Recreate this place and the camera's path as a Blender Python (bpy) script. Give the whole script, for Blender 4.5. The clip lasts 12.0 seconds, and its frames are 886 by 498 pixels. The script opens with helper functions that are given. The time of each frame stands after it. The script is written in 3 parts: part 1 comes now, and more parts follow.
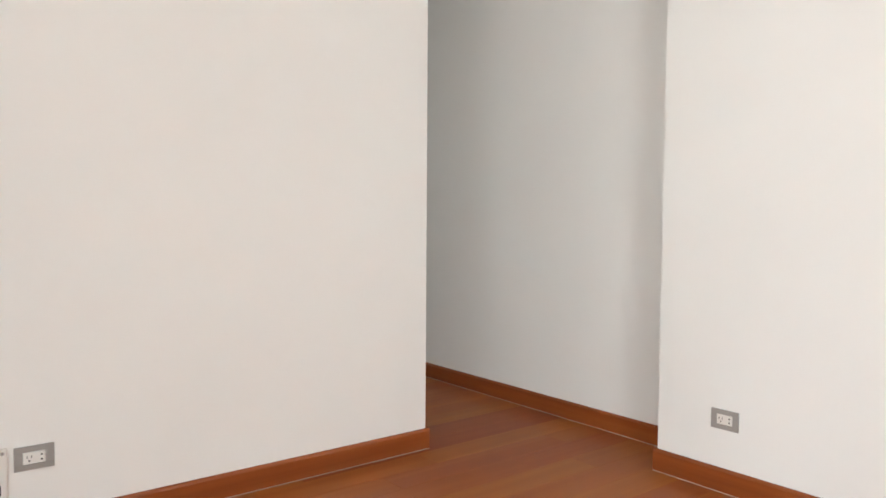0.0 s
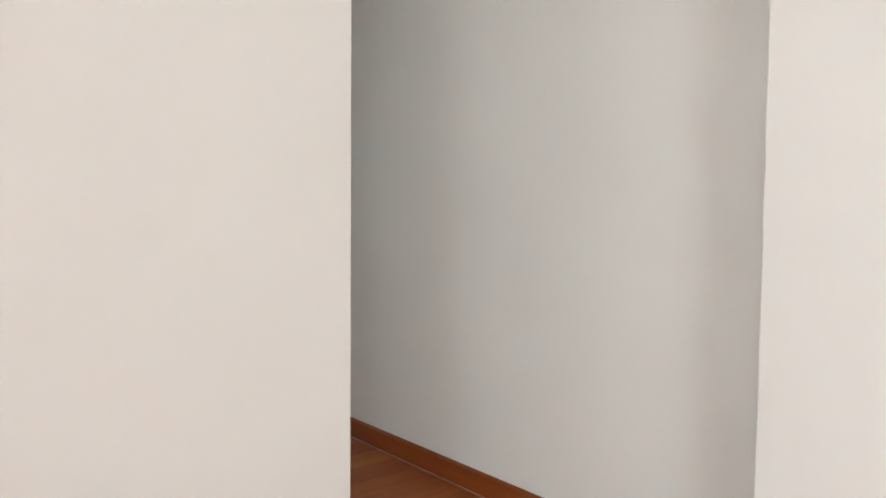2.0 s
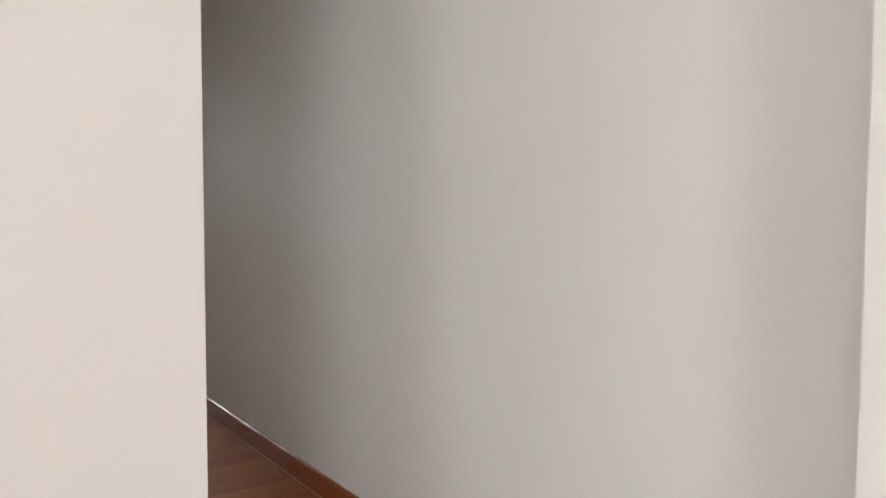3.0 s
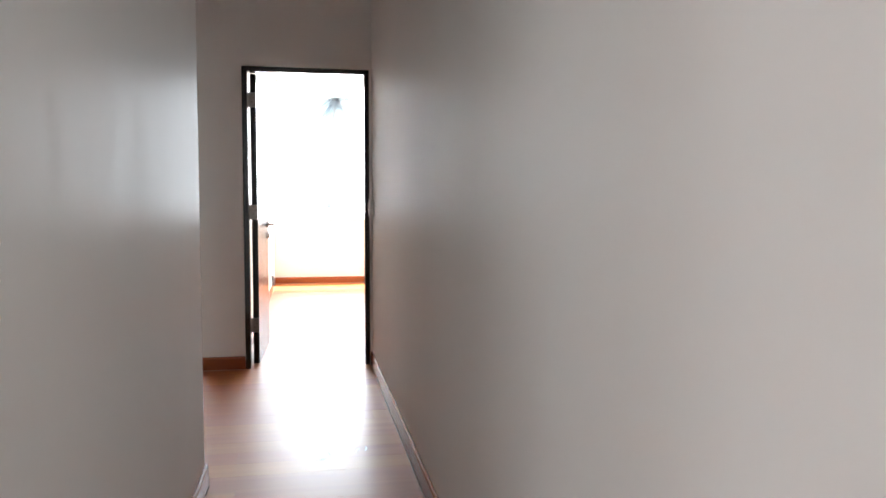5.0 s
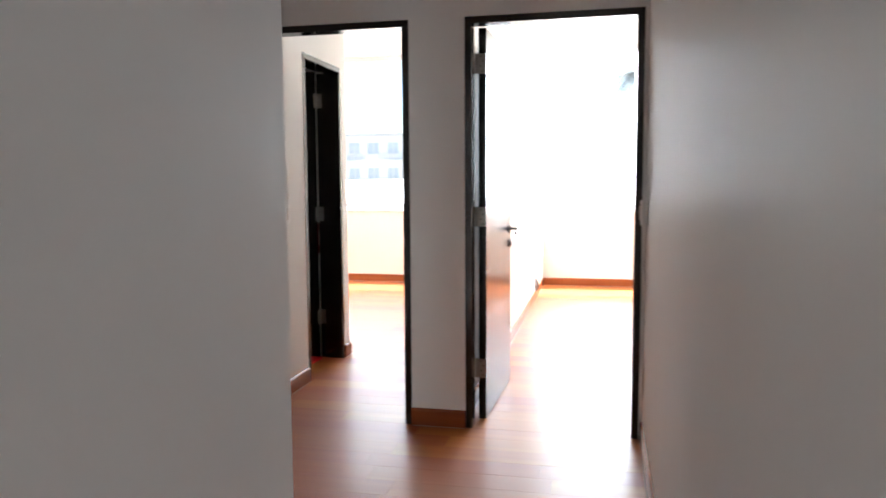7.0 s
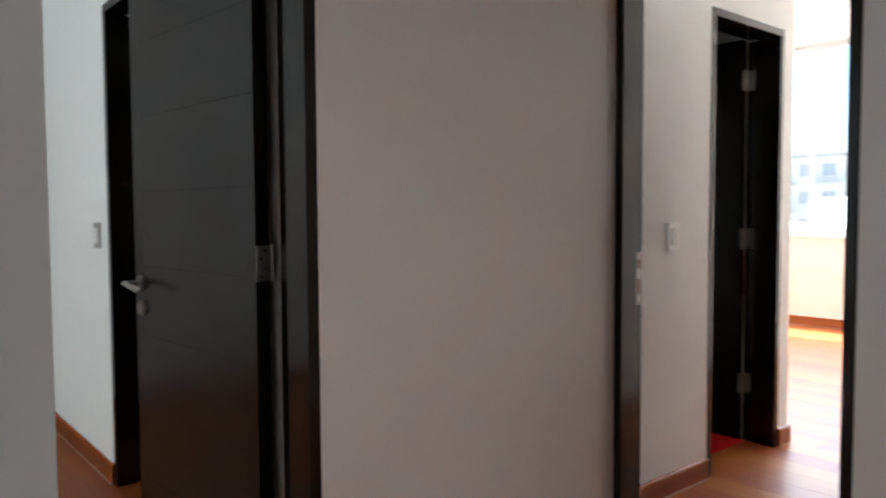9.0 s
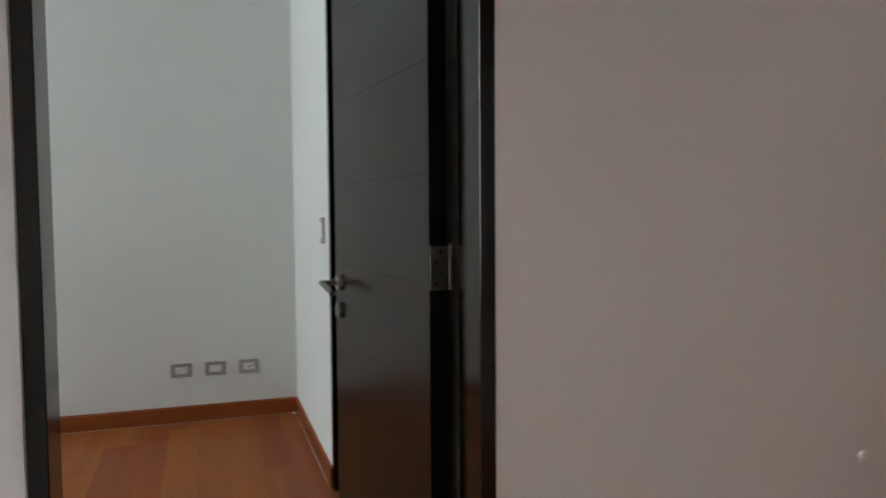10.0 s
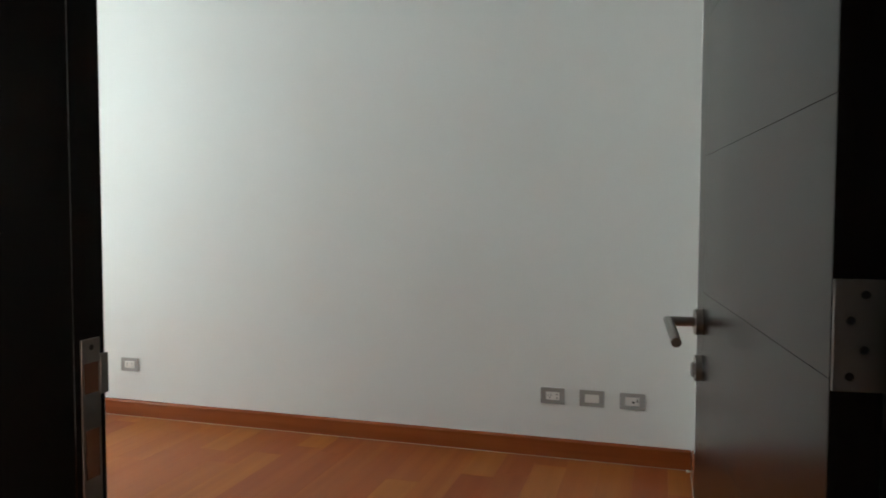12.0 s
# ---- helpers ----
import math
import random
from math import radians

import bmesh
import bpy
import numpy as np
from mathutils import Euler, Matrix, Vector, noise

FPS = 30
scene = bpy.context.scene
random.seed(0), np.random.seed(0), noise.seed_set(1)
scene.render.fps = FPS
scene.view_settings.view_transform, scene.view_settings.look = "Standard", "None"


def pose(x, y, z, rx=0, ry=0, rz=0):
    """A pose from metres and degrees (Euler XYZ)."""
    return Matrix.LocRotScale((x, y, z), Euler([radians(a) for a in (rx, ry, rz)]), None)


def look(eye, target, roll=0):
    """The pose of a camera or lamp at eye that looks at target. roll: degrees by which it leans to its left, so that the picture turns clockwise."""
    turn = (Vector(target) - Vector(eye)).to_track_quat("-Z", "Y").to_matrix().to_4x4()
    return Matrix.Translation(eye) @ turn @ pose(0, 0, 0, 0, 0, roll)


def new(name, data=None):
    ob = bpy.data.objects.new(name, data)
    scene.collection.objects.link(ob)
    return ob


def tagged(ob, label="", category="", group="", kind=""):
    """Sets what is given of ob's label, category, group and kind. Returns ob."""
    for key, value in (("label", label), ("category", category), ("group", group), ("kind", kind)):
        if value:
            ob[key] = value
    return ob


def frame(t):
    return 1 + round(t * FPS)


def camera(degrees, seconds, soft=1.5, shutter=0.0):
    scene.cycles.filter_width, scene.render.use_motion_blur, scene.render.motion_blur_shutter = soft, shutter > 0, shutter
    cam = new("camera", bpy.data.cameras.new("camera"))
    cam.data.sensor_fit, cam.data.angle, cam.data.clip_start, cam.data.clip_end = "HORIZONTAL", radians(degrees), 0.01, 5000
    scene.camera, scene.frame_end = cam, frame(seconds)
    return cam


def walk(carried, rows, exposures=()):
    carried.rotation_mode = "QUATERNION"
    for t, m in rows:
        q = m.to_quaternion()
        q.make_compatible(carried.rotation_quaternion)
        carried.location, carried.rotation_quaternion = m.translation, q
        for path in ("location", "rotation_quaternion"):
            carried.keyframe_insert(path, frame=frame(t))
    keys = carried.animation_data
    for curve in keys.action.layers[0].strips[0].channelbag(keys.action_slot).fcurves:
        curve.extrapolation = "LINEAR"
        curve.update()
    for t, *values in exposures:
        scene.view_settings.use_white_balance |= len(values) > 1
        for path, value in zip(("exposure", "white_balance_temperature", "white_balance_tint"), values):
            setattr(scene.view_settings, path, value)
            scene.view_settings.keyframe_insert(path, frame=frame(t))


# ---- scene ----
# ---------------------------------------------------------------- camera
cam = camera(62.60, 12.0, soft=1.6, shutter=0.3)
PATH = [  # seconds, eye, heading clockwise from +y, tilt, lean
    (0, (-2.880, -7.677, 1.085), 38.43, -2.92, 0.42),
    (0.3, (-2.815, -7.558, 1.087), 39.07, -2.70, 0.37),
    (0.6, (-2.702, -7.408, 1.092), 39.36, -2.65, 0.44),
    (1, (-2.490, -7.208, 1.085), 39.07, -2.69, 0.39),
    (1.5, (-2.229, -6.945, 1.098), 39.01, -2.73, 0.25),
    (2, (-1.927, -6.715, 1.131), 39.11, -2.99, 0.50),
    (2.5, (-1.604, -6.527, 1.163), 38.87, -3.30, 0.34),
    (2.7, (-1.473, -6.443, 1.168), 38.50, -3.35, 0.28),
    (4.3, (-0.687, -5.731, 1.190), 12.92, -3.50, 0.40),
    (4.5, (-0.611, -5.596, 1.213), 11.85, -3.75, 0.36),
    (5, (-0.468, -5.266, 1.171), 10.64, -3.56, 0.06),
    (5.5, (-0.363, -4.885, 1.167), 7.88, -3.57, 0.26),
    (6, (-0.292, -4.461, 1.197), 3.14, -3.83, 0.07),
    (6.5, (-0.249, -4.037, 1.248), -4.06, -4.28, 0.11),
    (6.7, (-0.214, -3.899, 1.292), -7.27, -4.88, -0.07),
    (8.3, (-0.268, -2.700, 1.169), -35.43, -2.78, -0.22),
    (8.5, (-0.298, -2.567, 1.185), -38.96, -2.93, -0.21),
    (8.6, (-0.318, -2.510, 1.193), -40.42, -2.96, -0.16),
    (8.8, (-0.362, -2.396, 1.201), -44.55, -2.85, -0.15),
    (9, (-0.332, -2.308, 1.215), -50.08, -2.88, -0.29),
    (9.5, (-0.427, -2.077, 1.235), -61.10, -3.18, -0.31),
    (10, (-0.639, -1.886, 1.209), -71.83, -3.13, -0.41),
    (10.5, (-0.857, -1.734, 1.209), -82.41, -2.99, -0.31),
    (11, (-1.075, -1.610, 1.211), -90.95, -2.91, -0.15),
    (11.3, (-1.199, -1.575, 1.203), -95.97, -2.86, -0.17),
    (11.6, (-1.340, -1.559, 1.183), -101.16, -2.82, -0.27),
    (12, (-1.525, -1.537, 1.182), -106.67, -2.85, 0.14),
]


def eye_pose(eye, heading, tilt, lean):
    h, p = radians(heading), radians(tilt)
    way = Vector((math.sin(h) * math.cos(p), math.cos(h) * math.cos(p), math.sin(p)))
    return look(eye, Vector(eye) + way, lean)


walk(cam, [(t, eye_pose(e, h, p, r)) for t, e, h, p, r in PATH],
     exposures=[(0, 2.57, 6350, 4), (2.7, 2.56, 6380, 5), (4.3, 2.66, 6300, 8), (4.9, 2.64, 6270, 9), (5.5, 2.58, 6230, 9), (6.5, 2.72, 6180, 9), (8.3, 2.60, 5930, 6), (9.5, 2.55, 5930, 5), (10.5, 2.55, 6020, 2), (11, 2.55, 6080, 2), (12, 2.58, 6100, 4)])

# ---------------------------------------------------------------- light
SUN_EL, SUN_AZ = 71.0, 10.0
world = bpy.data.worlds.new("sky")
scene.world = world
world.use_nodes = True
wn = world.node_tree.nodes
sky = wn.new("ShaderNodeTexSky")
sky.sky_type = 'NISHITA'
sky.sun_disc = False
sky.sun_elevation, sky.sun_rotation = radians(SUN_EL), radians(SUN_AZ)
sky.air_density, sky.dust_density = 1.0, 0.5
wn["Background"].inputs["Strength"].default_value = 0.058
world.node_tree.links.new(sky.outputs["Color"], wn["Background"].inputs["Color"])

sun_data = bpy.data.lights.new("sun", 'SUN')
sun_data.energy, sun_data.angle, sun_data.color = 4.0, radians(0.53), (1.0, 0.95, 0.88)
sun = new("sun", sun_data)
se, sa = radians(SUN_EL), radians(SUN_AZ)
SUN_DIR = Vector((math.sin(sa) * math.cos(se), math.cos(sa) * math.cos(se), math.sin(se)))
sun.matrix_world = look(SUN_DIR * 30, (0, 0, 0))


# Added area lamp standing in for the daylight of a window opening.
def window_light(name, place, toward, w, h, power, colour):
    d = bpy.data.lights.new(name, 'AREA')
    d.shape, d.size, d.size_y, d.energy, d.color = 'RECTANGLE', w, h, power, colour
    ob = new(name, d)
    ob.matrix_world = look(place, Vector(place) + Vector(toward))
    return ob


YW = 5.58                   # window wall of the two bedrooms
YS_WINDOW = -13.22          # living room's assumed south window, out of view
SKYLIGHT = (0.92, 0.98, 0.98)
DAY = (0.95, 0.975, 1.0)
window_light("window_light_room_west", (-3.1, YW + 0.05, 1.95), (0, -1, -0.1), 3.7, 1.85, 46, DAY)
# East lamp is narrower than its window, set to balance the corridor walls' glow.
window_light("window_light_room_east", (0.08, YW + 0.05, 1.95), (0, -1, -0.1), 1.85, 1.85, 60, (0.90, 0.95, 1.0))
# Living room windows are unseen; placed so their light reaches the corridor mouth.
window_light("window_light_living", (-8.02, -8.7, 1.85), (1, 0.0, -0.05), 4.2, 2.6, 28, DAY)
window_light("window_light_living_south", (-6.15, YS_WINDOW, 1.85), (0.2, 1, -0.02), 2.4, 2.6, 40, DAY)
# Unseen bedroom source, turned east to even out the far wall's brightness.
window_light("window_light_bedroom", (-3.96, -5.77, 1.85), (0.85, 1, -0.05), 0.66, 2.5, 11.2, SKYLIGHT)

# ---------------------------------------------------------------- materials


def nodes_of(name, base, rough=0.5, metal=0.0, spec=0.5):
    m = bpy.data.materials.new(name)
    m.use_nodes = True
    nt = m.node_tree
    b = nt.nodes["Principled BSDF"]
    b.inputs["Base Color"].default_value = (*base, 1)
    b.inputs["Roughness"].default_value = rough
    b.inputs["Metallic"].default_value = metal
    b.inputs["Specular IOR Level"].default_value = spec
    return m, nt, b


def add(nt, kind, **values):
    n = nt.nodes.new(kind)
    for k, v in values.items():
        n.inputs[k].default_value = v
    return n


def ramp(nt, fac, stops):
    r = nt.nodes.new("ShaderNodeValToRGB")
    e = r.color_ramp.elements
    while len(e) < len(stops):
        e.new(0.5)
    for el, (pos, col) in zip(e, stops):
        el.position, el.color = pos, (*col, 1)
    nt.links.new(fac, r.inputs["Fac"])
    return r


def span(nt, fac, lo, hi):
    m = nt.nodes.new("ShaderNodeMapRange")
    m.inputs["To Min"].default_value, m.inputs["To Max"].default_value = lo, hi
    nt.links.new(fac, m.inputs["Value"])
    return m.outputs["Result"]


def bump(nt, b, height, strength, distance):
    n = add(nt, "ShaderNodeBump", Strength=strength, Distance=distance)
    nt.links.new(height, n.inputs["Height"])
    nt.links.new(n.outputs["Normal"], b.inputs["Normal"])


def place_coords(nt, scale=(1, 1, 1), kind="Position"):
    if kind == "Position":
        src = nt.nodes.new("ShaderNodeNewGeometry").outputs["Position"]
    else:
        src = nt.nodes.new("ShaderNodeTexCoord").outputs["Object"]
    mp = nt.nodes.new("ShaderNodeMapping")
    mp.inputs["Scale"].default_value = scale
    nt.links.new(src, mp.inputs["Vector"])
    return mp.outputs["Vector"]


def noise_of(nt, vec, scale, detail=4.0, rough=0.55):
    n = add(nt, "ShaderNodeTexNoise", Scale=scale, Detail=detail, Roughness=rough)
    nt.links.new(vec, n.inputs["Vector"])
    return n.outputs["Fac"]


def paint(name, base, rough, dirt=0.03, relief=0.12, spec=0.26, sheen=0.38):
    """Wall paint: matt body with a thin satin sheen in roller streaks, faint relief, soft clouding."""
    m, nt, b = nodes_of(name, base, rough, spec=spec)
    v = place_coords(nt)
    big = noise_of(nt, v, 1.1, 3)
    lo = tuple(c * (1 - dirt) for c in base)
    r = ramp(nt, big, [(0.3, lo), (0.7, base)])
    nt.links.new(r.outputs["Color"], b.inputs["Base Color"])
    nt.links.new(span(nt, noise_of(nt, v, 2.3, 3), rough - 0.02, rough + 0.03), b.inputs["Roughness"])
    fine = noise_of(nt, v, 260, 2)
    wave = noise_of(nt, v, 3.0, 2)
    s = nt.nodes.new("ShaderNodeMath")
    s.operation = 'MULTIPLY_ADD'
    s.inputs[1].default_value = 14.0
    nt.links.new(wave, s.inputs[0])
    nt.links.new(fine, s.inputs[2])
    bump(nt, b, s.outputs[0], relief, 0.0006)
    matt = nt.nodes.new("ShaderNodeBsdfDiffuse")
    nt.links.new(r.outputs["Color"], matt.inputs["Color"])
    streak = noise_of(nt, place_coords(nt, (9, 9, 0.35)), 1.6, 4)
    mix = nt.nodes.new("ShaderNodeMixShader")
    nt.links.new(span(nt, streak, sheen - 0.10, sheen + 0.10), mix.inputs["Fac"])
    nt.links.new(matt.outputs["BSDF"], mix.inputs[1])
    nt.links.new(b.outputs["BSDF"], mix.inputs[2])
    nt.links.new(mix.outputs["Shader"], nt.nodes["Material Output"].inputs["Surface"])
    return m


def wood(name, dark, mid, light, along, rough, per_piece=True, gloss_var=0.05, spec=0.5, object_space=False, coat=0.0):
    """Varnished timber with long grain along one axis; each board takes its own tone."""
    m, nt, b = nodes_of(name, mid, rough)
    sc = [14, 14, 14]
    sc["xyz".index(along)] = 0.6
    v = place_coords(nt, tuple(sc), "Object" if object_space else "Position")
    if per_piece:
        info = nt.nodes.new("ShaderNodeObjectInfo").outputs["Random"]
        isl = nt.nodes.new("ShaderNodeNewGeometry").outputs["Random Per Island"]
        a = nt.nodes.new("ShaderNodeMath")
        a.operation = 'ADD'
        nt.links.new(info, a.inputs[0])
        nt.links.new(isl, a.inputs[1])
        f = nt.nodes.new("ShaderNodeMath")
        f.operation = 'FRACT'
        nt.links.new(a.outputs[0], f.inputs[0])
        tone = f.outputs[0]
        shift = nt.nodes.new("ShaderNodeVectorMath")
        shift.operation = 'MULTIPLY_ADD'
        shift.inputs[1].default_value = (37, 53, 29)
        nt.links.new(tone, shift.inputs[0])
        nt.links.new(v, shift.inputs[2])
        v = shift.outputs[0]
    g = noise_of(nt, v, 1.0, 4, 0.5)
    pore = noise_of(nt, v, 7.0, 3, 0.6)
    r = ramp(nt, g, [(0.22, dark), (0.5, mid), (0.78, light)])
    col = r.outputs["Color"]
    if per_piece:
        hsv = nt.nodes.new("ShaderNodeHueSaturation")
        nt.links.new(span(nt, tone, 0.87, 1.13), hsv.inputs["Value"])
        nt.links.new(span(nt, tone, 0.492, 0.508), hsv.inputs["Hue"])
        nt.links.new(col, hsv.inputs["Color"])
        col = hsv.outputs["Color"]
    nt.links.new(col, b.inputs["Base Color"])
    wear = noise_of(nt, place_coords(nt, (1.0, 2.2, 1.0)), 2.6, 5, 0.65)
    rr = span(nt, wear, rough - gloss_var, rough + gloss_var)
    if coat:
        b.inputs["Coat Weight"].default_value = coat
        b.inputs["Roughness"].default_value = 0.52
    nt.links.new(rr, b.inputs["Coat Roughness" if coat else "Roughness"])
    b.inputs["Specular IOR Level"].default_value = spec
    bump(nt, b, pore, 0.05, 0.0005)
    return m


PAINT = paint("wall_paint_warm_white", (0.86, 0.845, 0.815), 0.36, spec=0.4, sheen=0.13)
PAINT_CREAM = paint("wall_paint_cream", (0.82, 0.78, 0.71), 0.55)
PAINT_COOL = paint("wall_paint_white", (0.81, 0.81, 0.785), 0.5, spec=0.16, sheen=0.25)
CEIL = paint("ceiling_paint", (0.85, 0.84, 0.82), 0.7)
FLOOR = wood("floor_timber", (0.27, 0.068, 0.011), (0.315, 0.085, 0.014), (0.365, 0.110, 0.020), "x", 0.20, gloss_var=0.04, spec=0.30, coat=0.11)
JOINT, _, _ = nodes_of("floor_joint", (0.12, 0.035, 0.01), 0.6)
SKIRT = wood("skirting_timber", (0.19, 0.045, 0.011), (0.265, 0.066, 0.016), (0.34, 0.098, 0.026), "x", 0.24, per_piece=False, spec=0.45)
SKIRT_Y = wood("skirting_timber_y", (0.19, 0.045, 0.011), (0.265, 0.066, 0.016), (0.34, 0.098, 0.026), "y", 0.24, per_piece=False, spec=0.45)
WENGE = wood("wenge_lacquer", (0.005, 0.0036, 0.0028), (0.008, 0.0056, 0.004), (0.012, 0.0085, 0.006), "z", 0.25, per_piece=False, spec=0.36)


LACQUER = wood("wenge_gloss_lacquer", (0.005, 0.004, 0.003), (0.008, 0.006, 0.0045), (0.013, 0.009, 0.007), "z", 0.15, per_piece=False, gloss_var=0.04, spec=0.45)


def steel_material():
    m, nt, b = nodes_of("brushed_steel", (0.30, 0.285, 0.26), 0.36, 1.0)
    v = place_coords(nt, (30, 30, 400), "Object")
    nt.links.new(span(nt, noise_of(nt, v, 2.0, 3), 0.26, 0.44), b.inputs["Roughness"])
    return m


def plastic(name, base, rough):
    m, nt, b = nodes_of(name, base, rough)
    v = place_coords(nt, (1, 1, 1), "Object")
    nt.links.new(span(nt, noise_of(nt, v, 60, 3), rough - 0.05, rough + 0.08), b.inputs["Roughness"])
    return m


STEEL = steel_material()
DARK, _, _ = nodes_of("dark_recess", (0.012, 0.011, 0.010), 0.7)
PLATE = plastic("grey_plate", (0.33, 0.31, 0.29), 0.42)
WHITE = plastic("white_plastic", (0.78, 0.76, 0.72), 0.35)
BRIGHT = plastic("bright_white_plastic", (0.88, 0.87, 0.84), 0.3)
FILLER = paint("pale_filler", (0.55, 0.42, 0.33), 0.7, 0.5)
RAW_WOOD = wood("raw_recess_wood", (0.08, 0.028, 0.01), (0.12, 0.042, 0.014), (0.15, 0.055, 0.018), "z", 0.6, per_piece=False)
RED = paint("red_mat_pile", (0.55, 0.015, 0.012), 0.85, 0.25, 0.6)
DARK_RED = paint("dark_red_cloth", (0.10, 0.006, 0.009), 0.85, 0.25, 0.6)
CABLE = plastic("grey_cable", (0.14, 0.14, 0.14), 0.45)
ALU = plastic("window_aluminium", (0.62, 0.62, 0.62), 0.35)


def glass_material():
    m = bpy.data.materials.new("window_glass")
    m.use_nodes = True
    nt = m.node_tree
    b = nt.nodes["Principled BSDF"]
    b.inputs["Base Color"].default_value = (0.97, 0.99, 0.98, 1)
    b.inputs["Roughness"].default_value = 0.0
    b.inputs["Transmission Weight"].default_value = 1.0
    b.inputs["IOR"].default_value = 1.45
    return m


GLASS = glass_material()

# ---------------------------------------------------------------- builders


def box(bm, x0, x1, y0, y1, z0, z1, bevel=0.0, seg=1):
    vs = [bm.verts.new((x, y, z)) for z in (z0, z1) for x, y in ((x0, y0), (x1, y0), (x1, y1), (x0, y1))]
    fs = [bm.faces.new([vs[i] for i in q]) for q in
          ((3, 2, 1, 0), (4, 5, 6, 7), (0, 1, 5, 4), (1, 2, 6, 5), (2, 3, 7, 6), (3, 0, 4, 7))]
    if bevel:
        es = list({e for f in fs for e in f.edges})
        bmesh.ops.bevel(bm, geom=es, offset=bevel, segments=seg, affect='EDGES', profile=0.5)
    return vs


def boxes(*specs, bevel=0.0, seg=1):
    bm = bmesh.new()
    for s in specs:
        box(bm, *s, bevel=bevel, seg=seg)
    return bm


def cyl(bm, p0, p1, r0, r1=None, n=20, cap=True):
    p0, p1 = Vector(p0), Vector(p1)
    r1 = r0 if r1 is None else r1
    d = p1 - p0
    m = Matrix.Translation((p0 + p1) / 2) @ d.to_track_quat('Z', 'Y').to_matrix().to_4x4()
    return bmesh.ops.create_cone(bm, cap_ends=cap, segments=n, radius1=r0, radius2=r1, depth=d.length, matrix=m)


def mesh_of(name, bm, mat, smooth=False):
    me = bpy.data.meshes.new(name)
    bmesh.ops.recalc_face_normals(bm, faces=bm.faces)
    if smooth:
        for f in bm.faces:
            f.smooth = True
        for e in bm.edges:
            if len(e.link_faces) == 2 and e.calc_face_angle(0) > radians(35):
                e.smooth = False
    bm.to_mesh(me)
    bm.free()
    for k in (mat if isinstance(mat, (list, tuple)) else [mat]):
        me.materials.append(k)
    return me


def part(name, bm, mat, parent, label="", smooth=False):
    ob = new(name, mesh_of(name, bm, mat, smooth))
    if parent is not None:
        ob.parent = parent
    if label:
        tagged(ob, label)
    return ob


def structure(name, bm, mat, label, category):
    return tagged(part(name, bm, mat, None), label, category, kind="structure")


def thing(name, label, category, m=None, group=""):
    ob = new(name)
    ob.empty_display_size = 0.1
    if m is not None:
        ob.matrix_basis = m
    return tagged(ob, label, category, group)


# ---------------------------------------------------------------- plan
H = 2.12                    # door frames, outer height
ZC = 3.50                   # ceiling
T, TH, TP = 0.14, 0.170, 0.170   # walls, the hall's west wall, the passage wall
D2L, D2R = -0.898, -0.018   # east bedroom door in the end wall
D1L, D1R = -2.058, -1.190   # west bedroom door in the end wall
XV = -2.058                 # west wall of the hall
Y3L, Y3R = -2.191, -1.304   # small bedroom door in the hall's west wall
XL, YL, YA = -0.890, -2.194, -5.048   # corridor's west wall: face, north end, south end
XB, YB = -0.280, -5.869       # pier at the living room's corner
XP, P0, P1, PE = -2.071, 0.703, 1.386, 1.494   # passage wall, bathroom door, end
X3, Y3 = -5.016, -1.376     # small bedroom: far wall, north wall
B0, B1 = -3.742, -3.02      # its bathroom door
XE = 2.2                    # east bedroom's east wall
XW1 = -5.3                  # west bedroom's west wall
XPART = -0.925              # partition between the two bedrooms, east face
XA, YS = -3.45, -13.2       # living room: west and south walls
XX = -8.0                   # living room's far west wall
YB3 = -5.75                  # small bedroom's south wall
SILL, WTOP = 0.93, 2.96     # bedroom windows

structure("wall_corridor_east", boxes((0, T, YB, 0, 0, ZC)), PAINT, "smooth warm white painted corridor wall", "wall")
structure("wall_pier", boxes((XB, T, YS - T, YB, 0, ZC)), PAINT, "warm white painted projecting wall of the living room", "wall")
structure("wall_end", boxes((D1R, D2L, 0, T, 0, ZC), (D2R, XE + T, 0, T, 0, ZC), (D1L, D1R, 0, T, H, ZC), (D2L, D2R, 0, T, H, ZC)),
          PAINT, "warm white end wall with two doorways", "wall")
structure("wall_corridor_west", boxes((XL - T, XL, YA + T, YL - T, 0, ZC), (XV, XL, YL - T, YL, 0, ZC)), PAINT,
          "smooth warm white painted corridor wall ending at the hall", "wall")
structure("wall_living_north", boxes((XA, XL, YA, YA + T, 0, ZC)), PAINT, "warm white painted living room wall", "wall")
structure("wall_hall_west", boxes((XV - TH, XV, YA + T, Y3L, 0, ZC), (XV - TH, XV, Y3R, 0, 0, ZC), (XV - TH, XV, Y3L, Y3R, H, ZC)), PAINT,
          "warm white hall wall with a doorway", "wall")
structure("wall_passage_west", boxes((XP - TP, XP, 0, P0, 0, ZC), (XP - TP, XP, P1, PE, 0, ZC), (XP - TP, XP, P0, P1, H, ZC)), PAINT,
          "warm white passage wall with a bathroom doorway", "wall")
structure("wall_bathroom_north", boxes((XW1 - T, XP - TP, P1 + 0.012, PE, 0, ZC)), PAINT, "white wall of the west bedroom", "wall")
structure("wall_small_bedroom_north", boxes((X3 - T, B0, Y3, Y3 + T, 0, ZC), (B1, XV - TH, Y3 + 0.08, Y3 + T, 0, ZC), (B0, B1, Y3, Y3 + T, H, ZC)),
          PAINT_COOL, "white small bedroom wall with a bathroom doorway", "wall")
